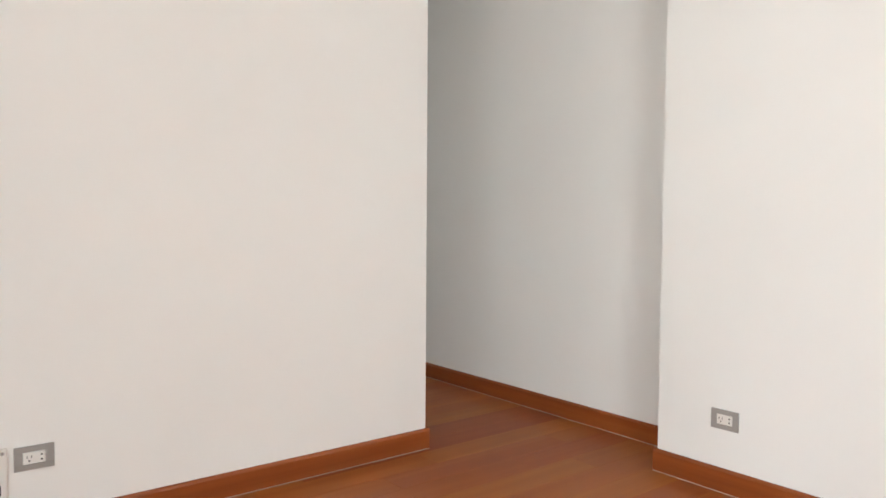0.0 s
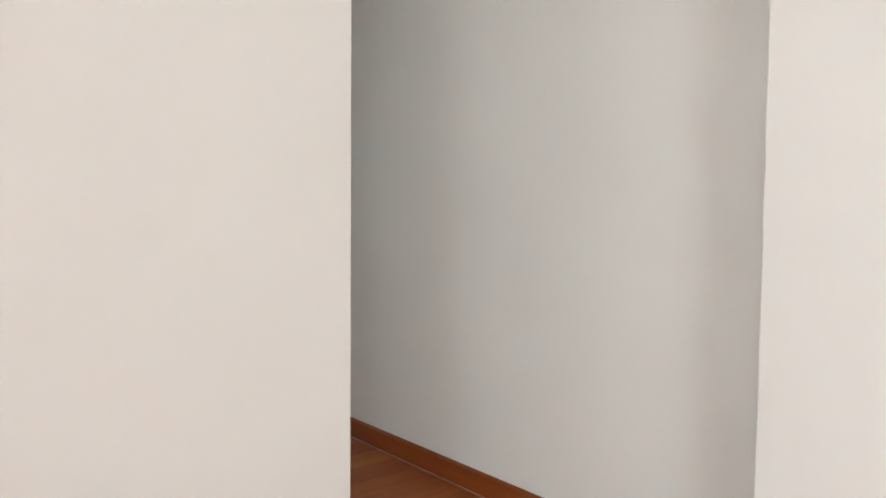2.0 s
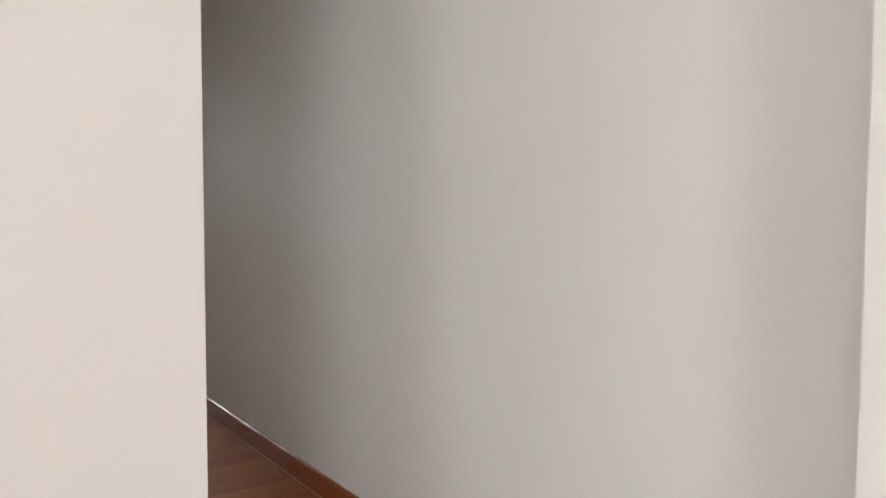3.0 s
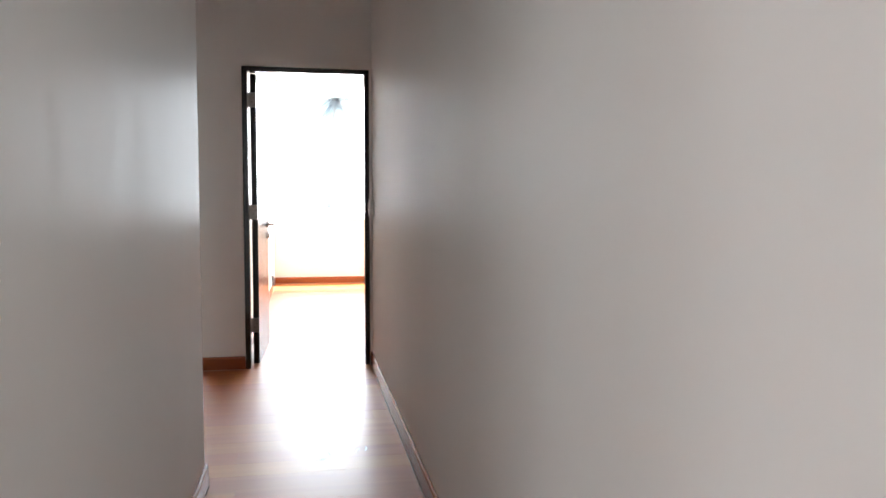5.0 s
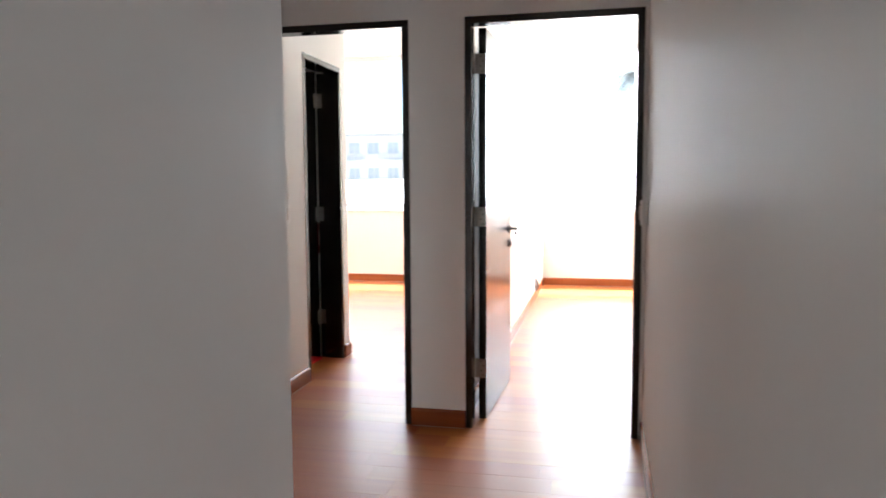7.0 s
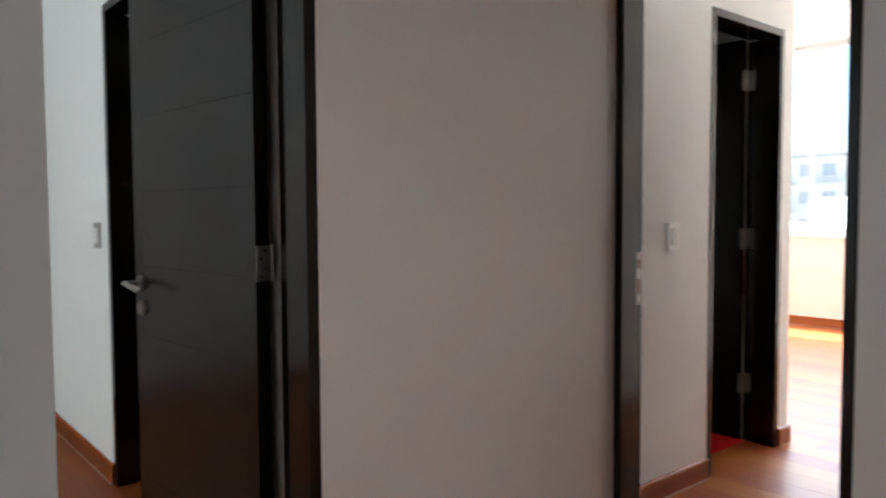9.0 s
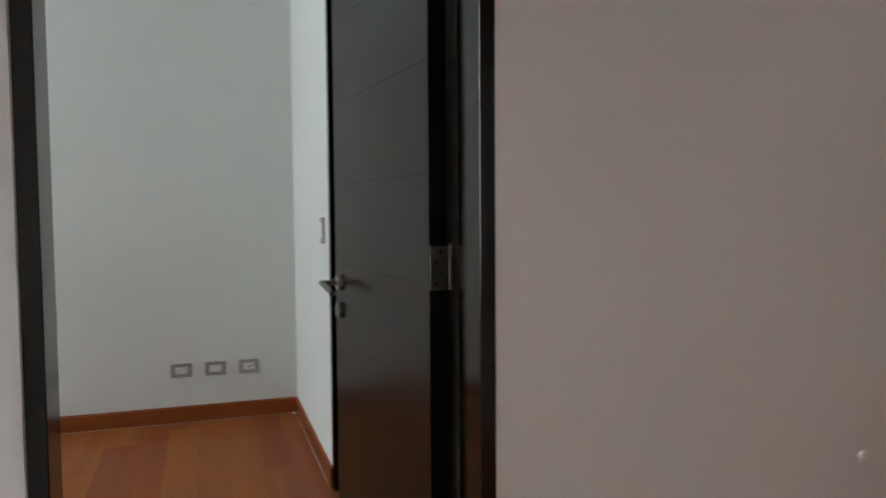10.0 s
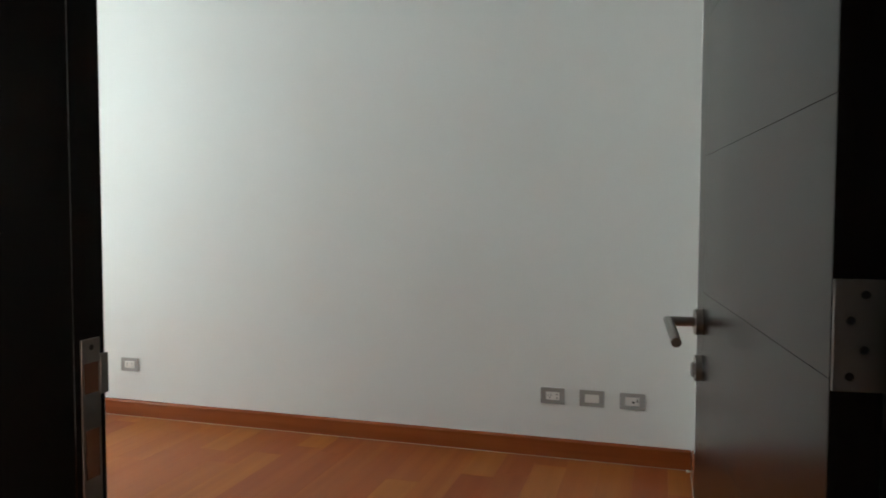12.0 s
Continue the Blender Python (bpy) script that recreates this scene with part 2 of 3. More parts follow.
structure("wall_small_bedroom_west", boxes((X3 - T, X3, YB3 - T, P1 + 0.012, 0, ZC)), PAINT_COOL, "plain white small bedroom wall", "wall")
structure("wall_small_bedroom_south",
          boxes((X3, XA - T, YB3 - T, YB3, 0, 0.5), (X3, XA - T, YB3 - T, YB3, 3.2, ZC)),
          PAINT_COOL, "white small bedroom wall with an assumed window", "wall")
structure("wall_living_west", boxes((XA - T, XA, -6.31, YA + T, 0, ZC), (XX - T, XA, -6.45, -6.31, 0, ZC), (XX - T, XX, -6.5, -6.45, 0, ZC), (XX - T, XX, YS, -10.9, 0, ZC),
                                    (XX - T, XX, -10.9, -6.5, 0, 0.45), (XX - T, XX, -10.9, -6.5, 3.25, ZC)),
          PAINT, "warm white living room walls with an assumed wide window", "wall")
structure("wall_living_south", boxes((XX - T, -7.4, YS - T, YS, 0, ZC), (-4.9, XB, YS - T, YS, 0, ZC), (-7.4, -4.9, YS - T, YS, 0, 0.45), (-7.4, -4.9, YS - T, YS, 3.25, ZC)), PAINT, "warm white living room wall with an assumed wide window", "wall")
structure("wall_bedroom_partition", boxes((XPART - T, XPART, T, YW, 0, ZC)), PAINT_CREAM, "cream painted wall between the bedrooms", "wall")
structure("wall_east_bedroom_east", boxes((XE, XE + T, T, YW, 0, ZC)), PAINT_CREAM, "cream painted bedroom wall", "wall")
structure("wall_west_bedroom_west", boxes((XW1 - T, XW1, PE, YW, 0, ZC)), PAINT_CREAM, "cream painted bedroom wall", "wall")
W1 = (-5.10, -1.20)         # window openings in the window wall
W2 = (-0.88, 1.95)
structure("wall_windows", boxes((XW1 - T, W1[0], YW, YW + 0.2, 0, ZC), (W1[1], W2[0], YW, YW + 0.2, 0, ZC), (W2[1], XE + T, YW, YW + 0.2, 0, ZC),
                                *[(a, b, YW, YW + 0.2, z0, z1) for a, b in (W1, W2) for z0, z1 in ((0, SILL), (WTOP, ZC))]),
          PAINT_CREAM, "cream painted wall below and above wide windows", "wall")
structure("ceiling", boxes((XW1 - T, XE + T, YS - T, YW + 0.2, ZC, ZC + 0.15), (XX - T, XW1 - T, YS - T, -6.31, ZC, ZC + 0.15)), CEIL, "plain white painted ceiling", "ceiling")
structure("ground_slab", boxes((XX - T, T, YS - T, -6.31, -0.25, -0.012), (min(X3, XW1) - T, T, -6.31, 0, -0.25, -0.012), (XW1 - T, XE + T, 0, YW + 0.2, -0.25, -0.012)), JOINT, "dark screed under the timber floor", "floor")


# ---------------------------------------------------------------- skirting boards
SKH, SKT = 0.094, 0.014


def skirting(a, b, side):
    """A skirting board along a wall from a to b; side is the way it faces."""
    a, b = Vector((*a, 0)), Vector((*b, 0))
    d = (b - a).normalized()
    n = Vector((*side, 0))
    bm = bmesh.new()
    prof = [(0.0006, 0.0), (SKT, 0.0), (SKT, SKH - 0.012), (SKT - 0.003, SKH - 0.004), (SKT - 0.008, SKH), (0.0006, SKH)]
    ends = [[bm.verts.new(p + n * u + Vector((0, 0, z))) for u, z in prof] for p in (a, b)]
    k = len(prof)
    for i in range(k):
        j = (i + 1) % k
        bm.faces.new((ends[0][i], ends[0][j], ends[1][j], ends[1][i]))
    bm.faces.new(ends[0])
    bm.faces.new(ends[1])
    ob = structure("baseboard", bm, SKIRT if abs(d.x) > 0.5 else SKIRT_Y, "varnished reddish-brown timber skirting board", "baseboard")
    bead = bmesh.new()
    pr = [(0.0, 0.0004), (0.0026, 0.0004), (0.0012, 0.0022), (0.0, 0.0030)]
    es = [[bead.verts.new(p + n * (SKT + u) + Vector((0, 0, z))) for u, z in pr] for p in (a + d * 0.003, b - d * 0.003)]
    for i in range(4):
        j = (i + 1) % 4
        bead.faces.new((es[0][i], es[0][j], es[1][j], es[1][i]))
    part("filler_bead", bead, FILLER, ob, "pale filler line along the floor")
    return ob


skirting((XA, YA), (XL + SKT, YA), (0, -1))
skirting((XL, YA), (XL, YL + SKT), (1, 0))
skirting((XV + SKT, YL), (XL, YL), (0, 1))
skirting((XV, Y3R), (XV, -0.002), (1, 0))
skirting((0, YB), (0, -0.002), (-1, 0))
skirting((XB, YS), (XB, YB + SKT), (-1, 0))
skirting((XB, YB), (0, YB), (0, 1))
skirting((D1R, 0), (D2L, 0), (0, -1))
skirting((XP, T), (XP, P0), (1, 0))
skirting((XP, P1), (XP, PE + SKT), (1, 0))
skirting((XW1, PE), (XP, PE), (0, 1))
skirting((X3, Y3), (B0, Y3), (0, -1))
skirting((B1 + 0.002, Y3 + 0.08), (XV - TH, Y3 + 0.08), (0, -1))
skirting((X3, YB3), (X3, Y3 - SKT), (1, 0))
skirting((XW1, YW), (XPART - T, YW), (0, -1))
skirting((XPART, YW), (XE, YW), (0, -1))
skirting((XPART, T), (XPART, YW), (1, 0))
skirting((XPART - T, T), (XPART - T, YW), (-1, 0))

# ---------------------------------------------------------------- doors
FW, RB = 0.036, 0.012       # face of a door lining, step of its rebate
PROUD = 0.004


def hinge(parent, m):
    """A butt hinge: local x across the leaf's edge, y out of the leaf's edge, z up."""
    bm = boxes((-0.048, 0.0, -0.0012, 0.0022, -0.052, 0.052), bevel=0.0008)
    bm.transform(m)
    h = part("hinge", bm, STEEL, parent, "brushed steel butt hinge")
    bm = bmesh.new()
    for k in range(5):
        cyl(bm, (0.005, 0, -0.052 + k * 0.0209), (0.005, 0, -0.052 + k * 0.0209 + 0.0200), 0.0064, n=14)
    cyl(bm, (0.005, 0, 0.0525), (0.005, 0, 0.058), 0.0045, 0.002, n=12)
    bm.transform(m)
    part("hinge_pin", bm, STEEL, h, smooth=True)
    for x, z in ((-0.021, 0.038), (-0.033, 0.014), (-0.021, -0.013), (-0.033, -0.038)):
        bm = bmesh.new()
        cyl(bm, (x, 0.001, z), (x, 0.0034, z), 0.0046, 0.0038, n=10)
        bm.transform(m)
        part("screw", bm, DARK, h, smooth=True)
    return h


def lever(parent, side, x, y, z, toward):
    """A tubular lever with a round rose, and a key rose below it. side: +1 or -1 along local y; toward: the way the grip points along x."""
    bm = bmesh.new()
    cyl(bm, (x, y, z), (x, y + side * 0.013, z), 0.026, 0.0255, n=28)
    rose = part("rose", bm, STEEL, parent, "round brushed steel rose", smooth=True)
    bm = bmesh.new()
    rad, n = 0.0095, 20
    knee = Vector((x, y + side * 0.062, z))
    grip = Vector((toward * 0.128, 0, -0.021))
    stem = Vector((0, side, 0))
    across = stem.cross(grip.normalized()).normalized()
    rings = []
    for c, axis in ((Vector((x, y + side * 0.008, z)), stem), (knee, None), (knee + grip, grip.normalized())):
        ring = []
        for i in range(n):
            u = 2 * math.pi * i / n
            if axis is None:      # mitre: where the two tubes meet
                o = grip.normalized() * -math.cos(u) + stem * math.cos(u)
            elif axis is stem:
                o = grip.normalized() * -math.cos(u)
            else:
                o = stem * math.cos(u)
            ring.append(bm.verts.new(c + o * rad + across * (rad * math.sin(u))))
        rings.append(ring)
    for p, q in zip(rings, rings[1:]):
        for i in range(n):
            bm.faces.new((p[i], p[(i + 1) % n], q[(i + 1) % n], q[i]))
    bm.faces.new(rings[0])
    bm.faces.new(rings[-1])
    part("lever_handle", bm, STEEL, rose, "brushed steel tubular lever", smooth=True)
    bm = bmesh.new()
    cyl(bm, (x, y, z - 0.092), (x, y + side * 0.012, z - 0.092), 0.026, 0.0255, n=28)
    key = part("key_rose", bm, STEEL, parent, "round brushed steel key rose", smooth=True)
    bm = boxes((x - 0.004, x + 0.004, y + side * 0.014 - 0.005, y + side * 0.014 + 0.005, z - 0.110, z - 0.080), bevel=0.003)
    part("cylinder_lock", bm, PLATE, key)


GROOVES = [0.25, 0.51, 0.77, 1.02, 1.285, 1.55, 1.81]
HINGES = [0.30, 1.062, 1.88]


def leaf_face(bm, w, h, y, out, th, lift):
    """One face of the leaf: boards between horizontal grooves and a latch stile, each with its own eased edge."""
    stile = 0.085
    zs = [0.0] + [g + lift for g in GROOVES] + [h]
    g = 0.0003
    for z0, z1 in zip(zs, zs[1:]):
        box(bm, 0.0, w - stile - g, min(y, y + out * th), max(y, y + out * th), z0 + (g if z0 else 0), z1 - (g if z1 < h else 0), bevel=0.0004)
    box(bm, w - stile + g, w, min(y, y + out * th), max(y, y + out * th), 0, h, bevel=0.0005)


def door_leaf(parent, w, h, m, levers=(1, -1), lift=0.0, th=0.042):
    """A leaf hinged on local z: runs along +x, its thickness along -y from 0."""
    core = part("leaf", boxes((0.001, w - 0.001, -th + 0.0012, -0.0012, 0.002, h - 0.002)), WENGE, parent, "dark wenge leaf with horizontal grooves")
    core.matrix_basis = m
    for y, o in ((-0.0020, 1), (-th + 0.0020, -1)):
        bm = bmesh.new()
        leaf_face(bm, w, h, y, o, 0.0020, lift)
        part("leaf_panel", bm, WENGE, core)
    bm = boxes((-0.0015, 0.0008, -th + 0.001, -0.001, 0, h), (w - 0.0008, w + 0.0015, -th + 0.001, -0.001, 0, h))
    part("edge_band", bm, WENGE, core)
    for s in levers:
        lever(core, s, w - 0.058, 0.0 if s > 0 else -th, 0.960 + lift, -1)
    bm = boxes((w + 0.0008, w + 0.003, -0.031, -0.009, 0.80 + lift, 1.03 + lift), bevel=0.0008)
    part("lock_plate", bm, STEEL, core)
    return core


def door_frame(name, w, m, depth, hinge_right, open_deg, label, strike=True, off=0.006, throw=0.004, strike_top=1.036, lift=0.0, hinges=HINGES, th=0.042, jamb_plates=True):
    """A lined doorway. Local x across the opening (outer width w), y into the wall, z up. The leaf hangs on the far face and opens away."""
    d = tagged(thing(name, label, "door", m), kind="structure")
    p = PROUD
    e = 0.0008
    s1 = depth - 0.055
    hb = H - FW
    for nm, spec in (("jamb", (e, FW, -p, s1, 0, hb)), ("jamb", (w - FW, w - e, -p, s1, 0, hb)), ("head", (e, w - e, -p, s1, hb, H - e)),
                     ("rebate", (e, FW - RB, s1, depth + p, 0, hb)), ("rebate", (w - FW + RB, w - e, s1, depth + p, 0, hb)),
                     ("rebate", (e, w - e, s1, depth + p, hb + RB, H - e))):
        part(nm, boxes(spec, bevel=0.0025, seg=2), LACQUER, d)
    lw, lh = w - 2 * FW + 2 * RB - 0.008, H - FW + RB - 0.012
    lx = w - FW + RB if not hinge_right else FW - RB
    if strike:
        a, b = (lx - 0.0016, lx + 0.0004) if not hinge_right else (lx - 0.0004, lx + 0.0016)
        top = strike_top
        st = part("strike_plate", boxes((a, b, s1 + 0.020, depth - 0.006, top - 0.206, top), (a, b, depth - 0.0058, depth + PROUD + 0.003, top - 0.068, top - 0.020), bevel=0.0006), STEEL, d, "steel strike plate with latch openings")
        c0, c1 = (a - 0.0006, a + 0.0002) if not hinge_right else (b - 0.0002, b + 0.0006)
        for z0, z1 in ((top - 0.063, top - 0.028), (top - 0.163, top - 0.106)):
            part("latch_hole", boxes((c0, c1, s1 + 0.024, depth - 0.010, z0, z1)), RAW_WOOD, st)
        for zz in (top - 0.010, top - 0.196):
            bm = bmesh.new()
            xm = (c0 + c1) / 2
            cyl(bm, (xm - 0.0005, depth - 0.020, zz), (xm + 0.0005, depth - 0.020, zz), 0.0035, n=10)
            part("screw", bm, DARK, st)
    hx = w - FW + RB - 0.004 if hinge_right else FW - RB + 0.004
    # hinge axis at the far corner of the lining
    if hinge_right:
        lm = Matrix.Translation((hx, depth + throw, 0.008)) @ Matrix.Rotation(radians(180 - open_deg), 4, 'Z')
        core = door_leaf(d, lw, lh, lm @ Matrix.Translation((throw, th + off, 0)), lift=lift, th=th)
    else:
        lm = Matrix.Translation((hx, depth + throw, 0.008)) @ Matrix.Rotation(radians(open_deg), 4, 'Z')
        core = door_leaf(d, lw, lh, lm @ Matrix.Translation((throw, -off, 0)), lift=lift, th=th)
    for z in hinges:
        # leaf plate lies on the leaf's edge, knuckle at the axis
        if hinge_right:
            hm = lm @ Matrix.Translation((throw - 0.002, off * 0.55, z)) @ Matrix.Rotation(radians(90), 4, 'Z') @ Matrix.Diagonal((-1, 1, 1, 1))
        else:
            hm = lm @ Matrix.Translation((throw - 0.002, -off * 0.55, z)) @ Matrix.Rotation(radians(90), 4, 'Z')
        hinge(d, hm)
        # jamb plate
        if not jamb_plates:
            continue
        a = (w - FW + RB - 0.0014, w - FW + RB + 0.0004) if hinge_right else (FW - RB - 0.0004, FW - RB + 0.0014)
        part("hinge_plate", boxes((*a, depth - 0.036, depth + 0.001, z - 0.044, z + 0.060), bevel=0.0006), STEEL, d)
    return d


# east bedroom door: hung on its west jamb, open against the partition
door_frame("door_1", D2R - D2L, pose(D2L, 0, 0), T, False, 88, "dark wenge door with steel lever standing open", off=0.018, lift=0.032, hinges=(0.28, 1.10, 1.90))
# west bedroom door: leaf folded back out of the doorway
door_frame("door_2", D1R - D1L, pose(D1L, 0, 0), T, True, 96, "dark wenge lined doorway with its leaf folded back", strike_top=1.054)
# small bedroom door: hung on its north jamb, open against the north wall
small_bedroom_door = door_frame("door_3", Y3R - Y3L, pose(XV, Y3L, 0, 0, 0, 90), TH, True, 84.6, "dark wenge door standing open into the small bedroom", off=0.004, throw=0.024, th=0.047, jamb_plates=False)
# Small fastener dot on the jamb's face, in the raw wood colour.
dot_mesh = bmesh.new()
cyl(dot_mesh, (0.027, -PROUD + 0.0004, 0.856), (0.027, -PROUD - 0.0006, 0.856), 0.005, 0.003, n=9)
part("fastener_dot", dot_mesh, RAW_WOOD, small_bedroom_door, "small brown fastener dot on the lacquered jamb")
# bathroom door in the passage: hung on its north jamb
door_frame("door_4", P1 - P0, pose(XP, P0, 0, 0, 0, 90), TP, True, 88, "dark wenge bathroom door standing open")
# bathroom door of the small bedroom
door_frame("door_5", B1 - B0, pose(B0, Y3, 0), T, True, 80, "dark wenge lined bathroom doorway, open", strike=False)

# ---------------------------------------------------------------- sockets and switches


def rounded_plate(w, h, d, hole=None, r=0.004):
    """A plate in the local xz plane, facing -y, with an eased front edge and an optional window cut through it."""
    bm = bmesh.new()
    if hole is None:
        box(bm, -w / 2, w / 2, -d, 0, -h / 2, h / 2, bevel=min(r, d * 0.4), seg=2)
    else:
        a, b = hole
        for s in ((-w / 2, w / 2, b / 2, h / 2), (-w / 2, w / 2, -h / 2, -b / 2), (-w / 2, -a / 2, -b / 2, b / 2), (a / 2, w / 2, -b / 2, b / 2)):
            box(bm, s[0], s[1], -d, 0, s[2], s[3], bevel=0.0007)
    return bm


def slot(parent, x, z, w, h):
    part("slot", boxes((x - w / 2, x + w / 2, -0.0092, -0.0084, z - h / 2, z + h / 2)), DARK, parent)


def socket(m, label, kind="power", name="wall_socket", group="wall sockets"):
    ob = thing(name, label, "socket", m, group)
    part("cover_plate", rounded_plate(0.115, 0.077, 0.0075, (0.066, 0.040)), PLATE, ob, "satin grey cover plate")
    if kind == "blank":
        part("insert", rounded_plate(0.0655, 0.0395, 0.0072), WHITE, ob, "plain white blank insert")
        return ob
    ins = part("insert", rounded_plate(0.0655, 0.0395, 0.0086), WHITE, ob, "white insert with dark openings")
    if kind == "power":
        slot(ins, -0.021, 0.005, 0.0022, 0.008)
        slot(ins, -0.008, 0.005, 0.0022, 0.008)
        slot(ins, -0.0145, -0.008, 0.005, 0.005)
        slot(ins, 0.021, 0.008, 0.006, 0.006)
        slot(ins, 0.021, -0.008, 0.006, 0.006)
    else:
        slot(ins, 0.004, -0.003, 0.012, 0.009)
        slot(ins, 0.023, 0.005, 0.006, 0.012)
    return ob


def wall_switch(m, label, rockers=1, cover=None):
    ob = thing("light_switch", label, "switch", m, "light switches")
    part("cover_plate", rounded_plate(0.077, 0.117, 0.0115, (0.042, 0.072)), cover or PLATE, ob)
    n = max(rockers, 1)
    for i in range(n):
        hgt = 0.0705 / n
        bm = rounded_plate(0.0415, hgt - 0.0006, 0.0155)
        bm.transform(Matrix.Translation((0, 0, 0.03525 - hgt * (i + 0.5))) @ Matrix.Rotation(radians(3), 4, 'X'))
        part("rocker", bm, WHITE, ob, "white rocker")
    return ob


SOCKET = "grey-framed white power socket low on a painted wall"
socket(pose(-2.472, YA, 0.286), SOCKET)
socket(pose(XB, -6.173, 0.286, 0, 0, -90), SOCKET)
socket(pose(X3, -2.026, 0.300, 0, 0, 90), "grey-framed white power socket in a row of three")
socket(pose(X3, -1.840, 0.300, 0, 0, 90), "grey-framed blank white outlet in a row of three", "blank")
socket(pose(X3, -1.653, 0.300, 0, 0, 90), "grey-framed white data outlet in a row of three", "data")
socket(pose(X3, -4.474, 0.300, 0, 0, 90), "grey-framed white power socket near the bedroom corner")
box_switch = thing("light_switch", "surface-mounted white light switch beside the wenge door frame", "switch", pose(0, -0.115, 1.141, 0, 0, -90), "light switches")
part("back_box", boxes((-0.036, 0.036, -0.024, 0, -0.056, 0.056), bevel=0.003, seg=2), WHITE, box_switch, "white surface box")
part("cover_plate", boxes((-0.039, 0.039, -0.031, -0.0242, -0.059, 0.059), bevel=0.0025, seg=2), BRIGHT, box_switch, "bright white cover plate")
part("rocker", boxes((-0.020, 0.020, -0.036, -0.0312, 0.001, 0.034), bevel=0.0015), WHITE, box_switch)
part("rocker", boxes((-0.020, 0.020, -0.036, -0.0312, -0.034, -0.001), bevel=0.0015), WHITE, box_switch)
wall_switch(pose(XP, 0.406, 1.109, 0, 0, 90), "white light switch beside the bathroom door", 1, BRIGHT)
wall_switch(pose(-3.903, Y3, 1.118), "grey-framed white light switch beside the bathroom door frame", 3)

# low white service panel on the living room wall
panel = thing("service_panel", "small white screwed service panel low on the living room wall", "panel", pose(-2.70, YA, 0.215))
part("panel_board", rounded_plate(0.305, 0.235, 0.016, r=0.006), WHITE, panel)
for sx in (-0.138, 0.138):
    for sz in (-0.102, 0.102):
        bm = bmesh.new()
        cyl(bm, (sx, -0.0155, sz), (sx, -0.0185, sz), 0.006, 0.005, n=14)
        part("screw", bm, PLATE, panel, "grey screw head", smooth=True)
part("vent_slot", boxes((0.085, 0.132, -0.0168, -0.0158, -0.030, 0.002)), DARK, panel, "dark slot")

# ---------------------------------------------------------------- east bedroom wall fittings
hook = thing("wall_hook", "small grey metal hook on the bedroom wall", "hook", pose(XPART, 3.20, 1.50, 0, 0, 90))
bm = boxes((-0.014, 0.014, -0.004, 0, -0.03, 0.03), bevel=0.0015)
part("backplate", bm, STEEL, hook)
bm = bmesh.new()
cyl(bm, (0, -0.003, -0.012), (0, -0.05, -0.020), 0.006, n=12)
cyl(bm, (0, -0.05, -0.020), (0, -0.058, 0.012), 0.006, n=12)
part("prong", bm, STEEL, hook, smooth=True)

coil_socket = socket(pose(XPART, 4.07, 0.300, 0, 0, 90), "grey-framed socket with a cable hanging from it", "power")
coil = thing("cable_coil", "loose grey cable coil hanging below a bedroom socket", "cable", pose(XPART + 0.040, 4.15, 0.195))
bm = bmesh.new()
for k in range(3):
    R, r, n1, n2 = 0.075 - 0.006 * k, 0.0055, 30, 8
    ring = []
    for i in range(n1):
        a = 2 * math.pi * i / n1
        c = Vector((0.010 * (k - 1) + 0.004 * math.sin(2 * a + k), R * math.cos(a), R * 0.95 * math.sin(a)))
        o = Vector((0, math.cos(a), math.sin(a)))
        ring.append([bm.verts.new(c + o * (r * math.cos(b)) + Vector((r * math.sin(b), 0, 0))) for b in (2 * math.pi * j / n2 for j in range(n2))])
    for i in range(n1):
        for j in range(n2):
            bm.faces.new((ring[i][j], ring[(i + 1) % n1][j], ring[(i + 1) % n1][(j + 1) % n2], ring[i][(j + 1) % n2]))
part("cable_loop", bm, CABLE, coil, smooth=True)
bm = bmesh.new()
cyl(bm, (-0.026, 0, 0.07), (0.0, 0, 0.075), 0.012, 0.008, n=14)
part("plug", bm, WHITE, coil, smooth=True)

crumb = thing("plaster_crumb", "white crumb of plaster on the floor by the skirting corner", "crumb", pose(X3 + 0.034, Y3 - 0.026, 0.0005))
bm = bmesh.new()
bmesh.ops.create_icosphere(bm, subdivisions=2, radius=0.009)
rng = random.Random(3)
for v in bm.verts:
    v.co *= rng.uniform(0.75, 1.15)
    v.co.x *= 1.5
    v.co.z = max(0.0, v.co.z * 0.7 + 0.004)
part("lump", bm, BRIGHT, crumb)

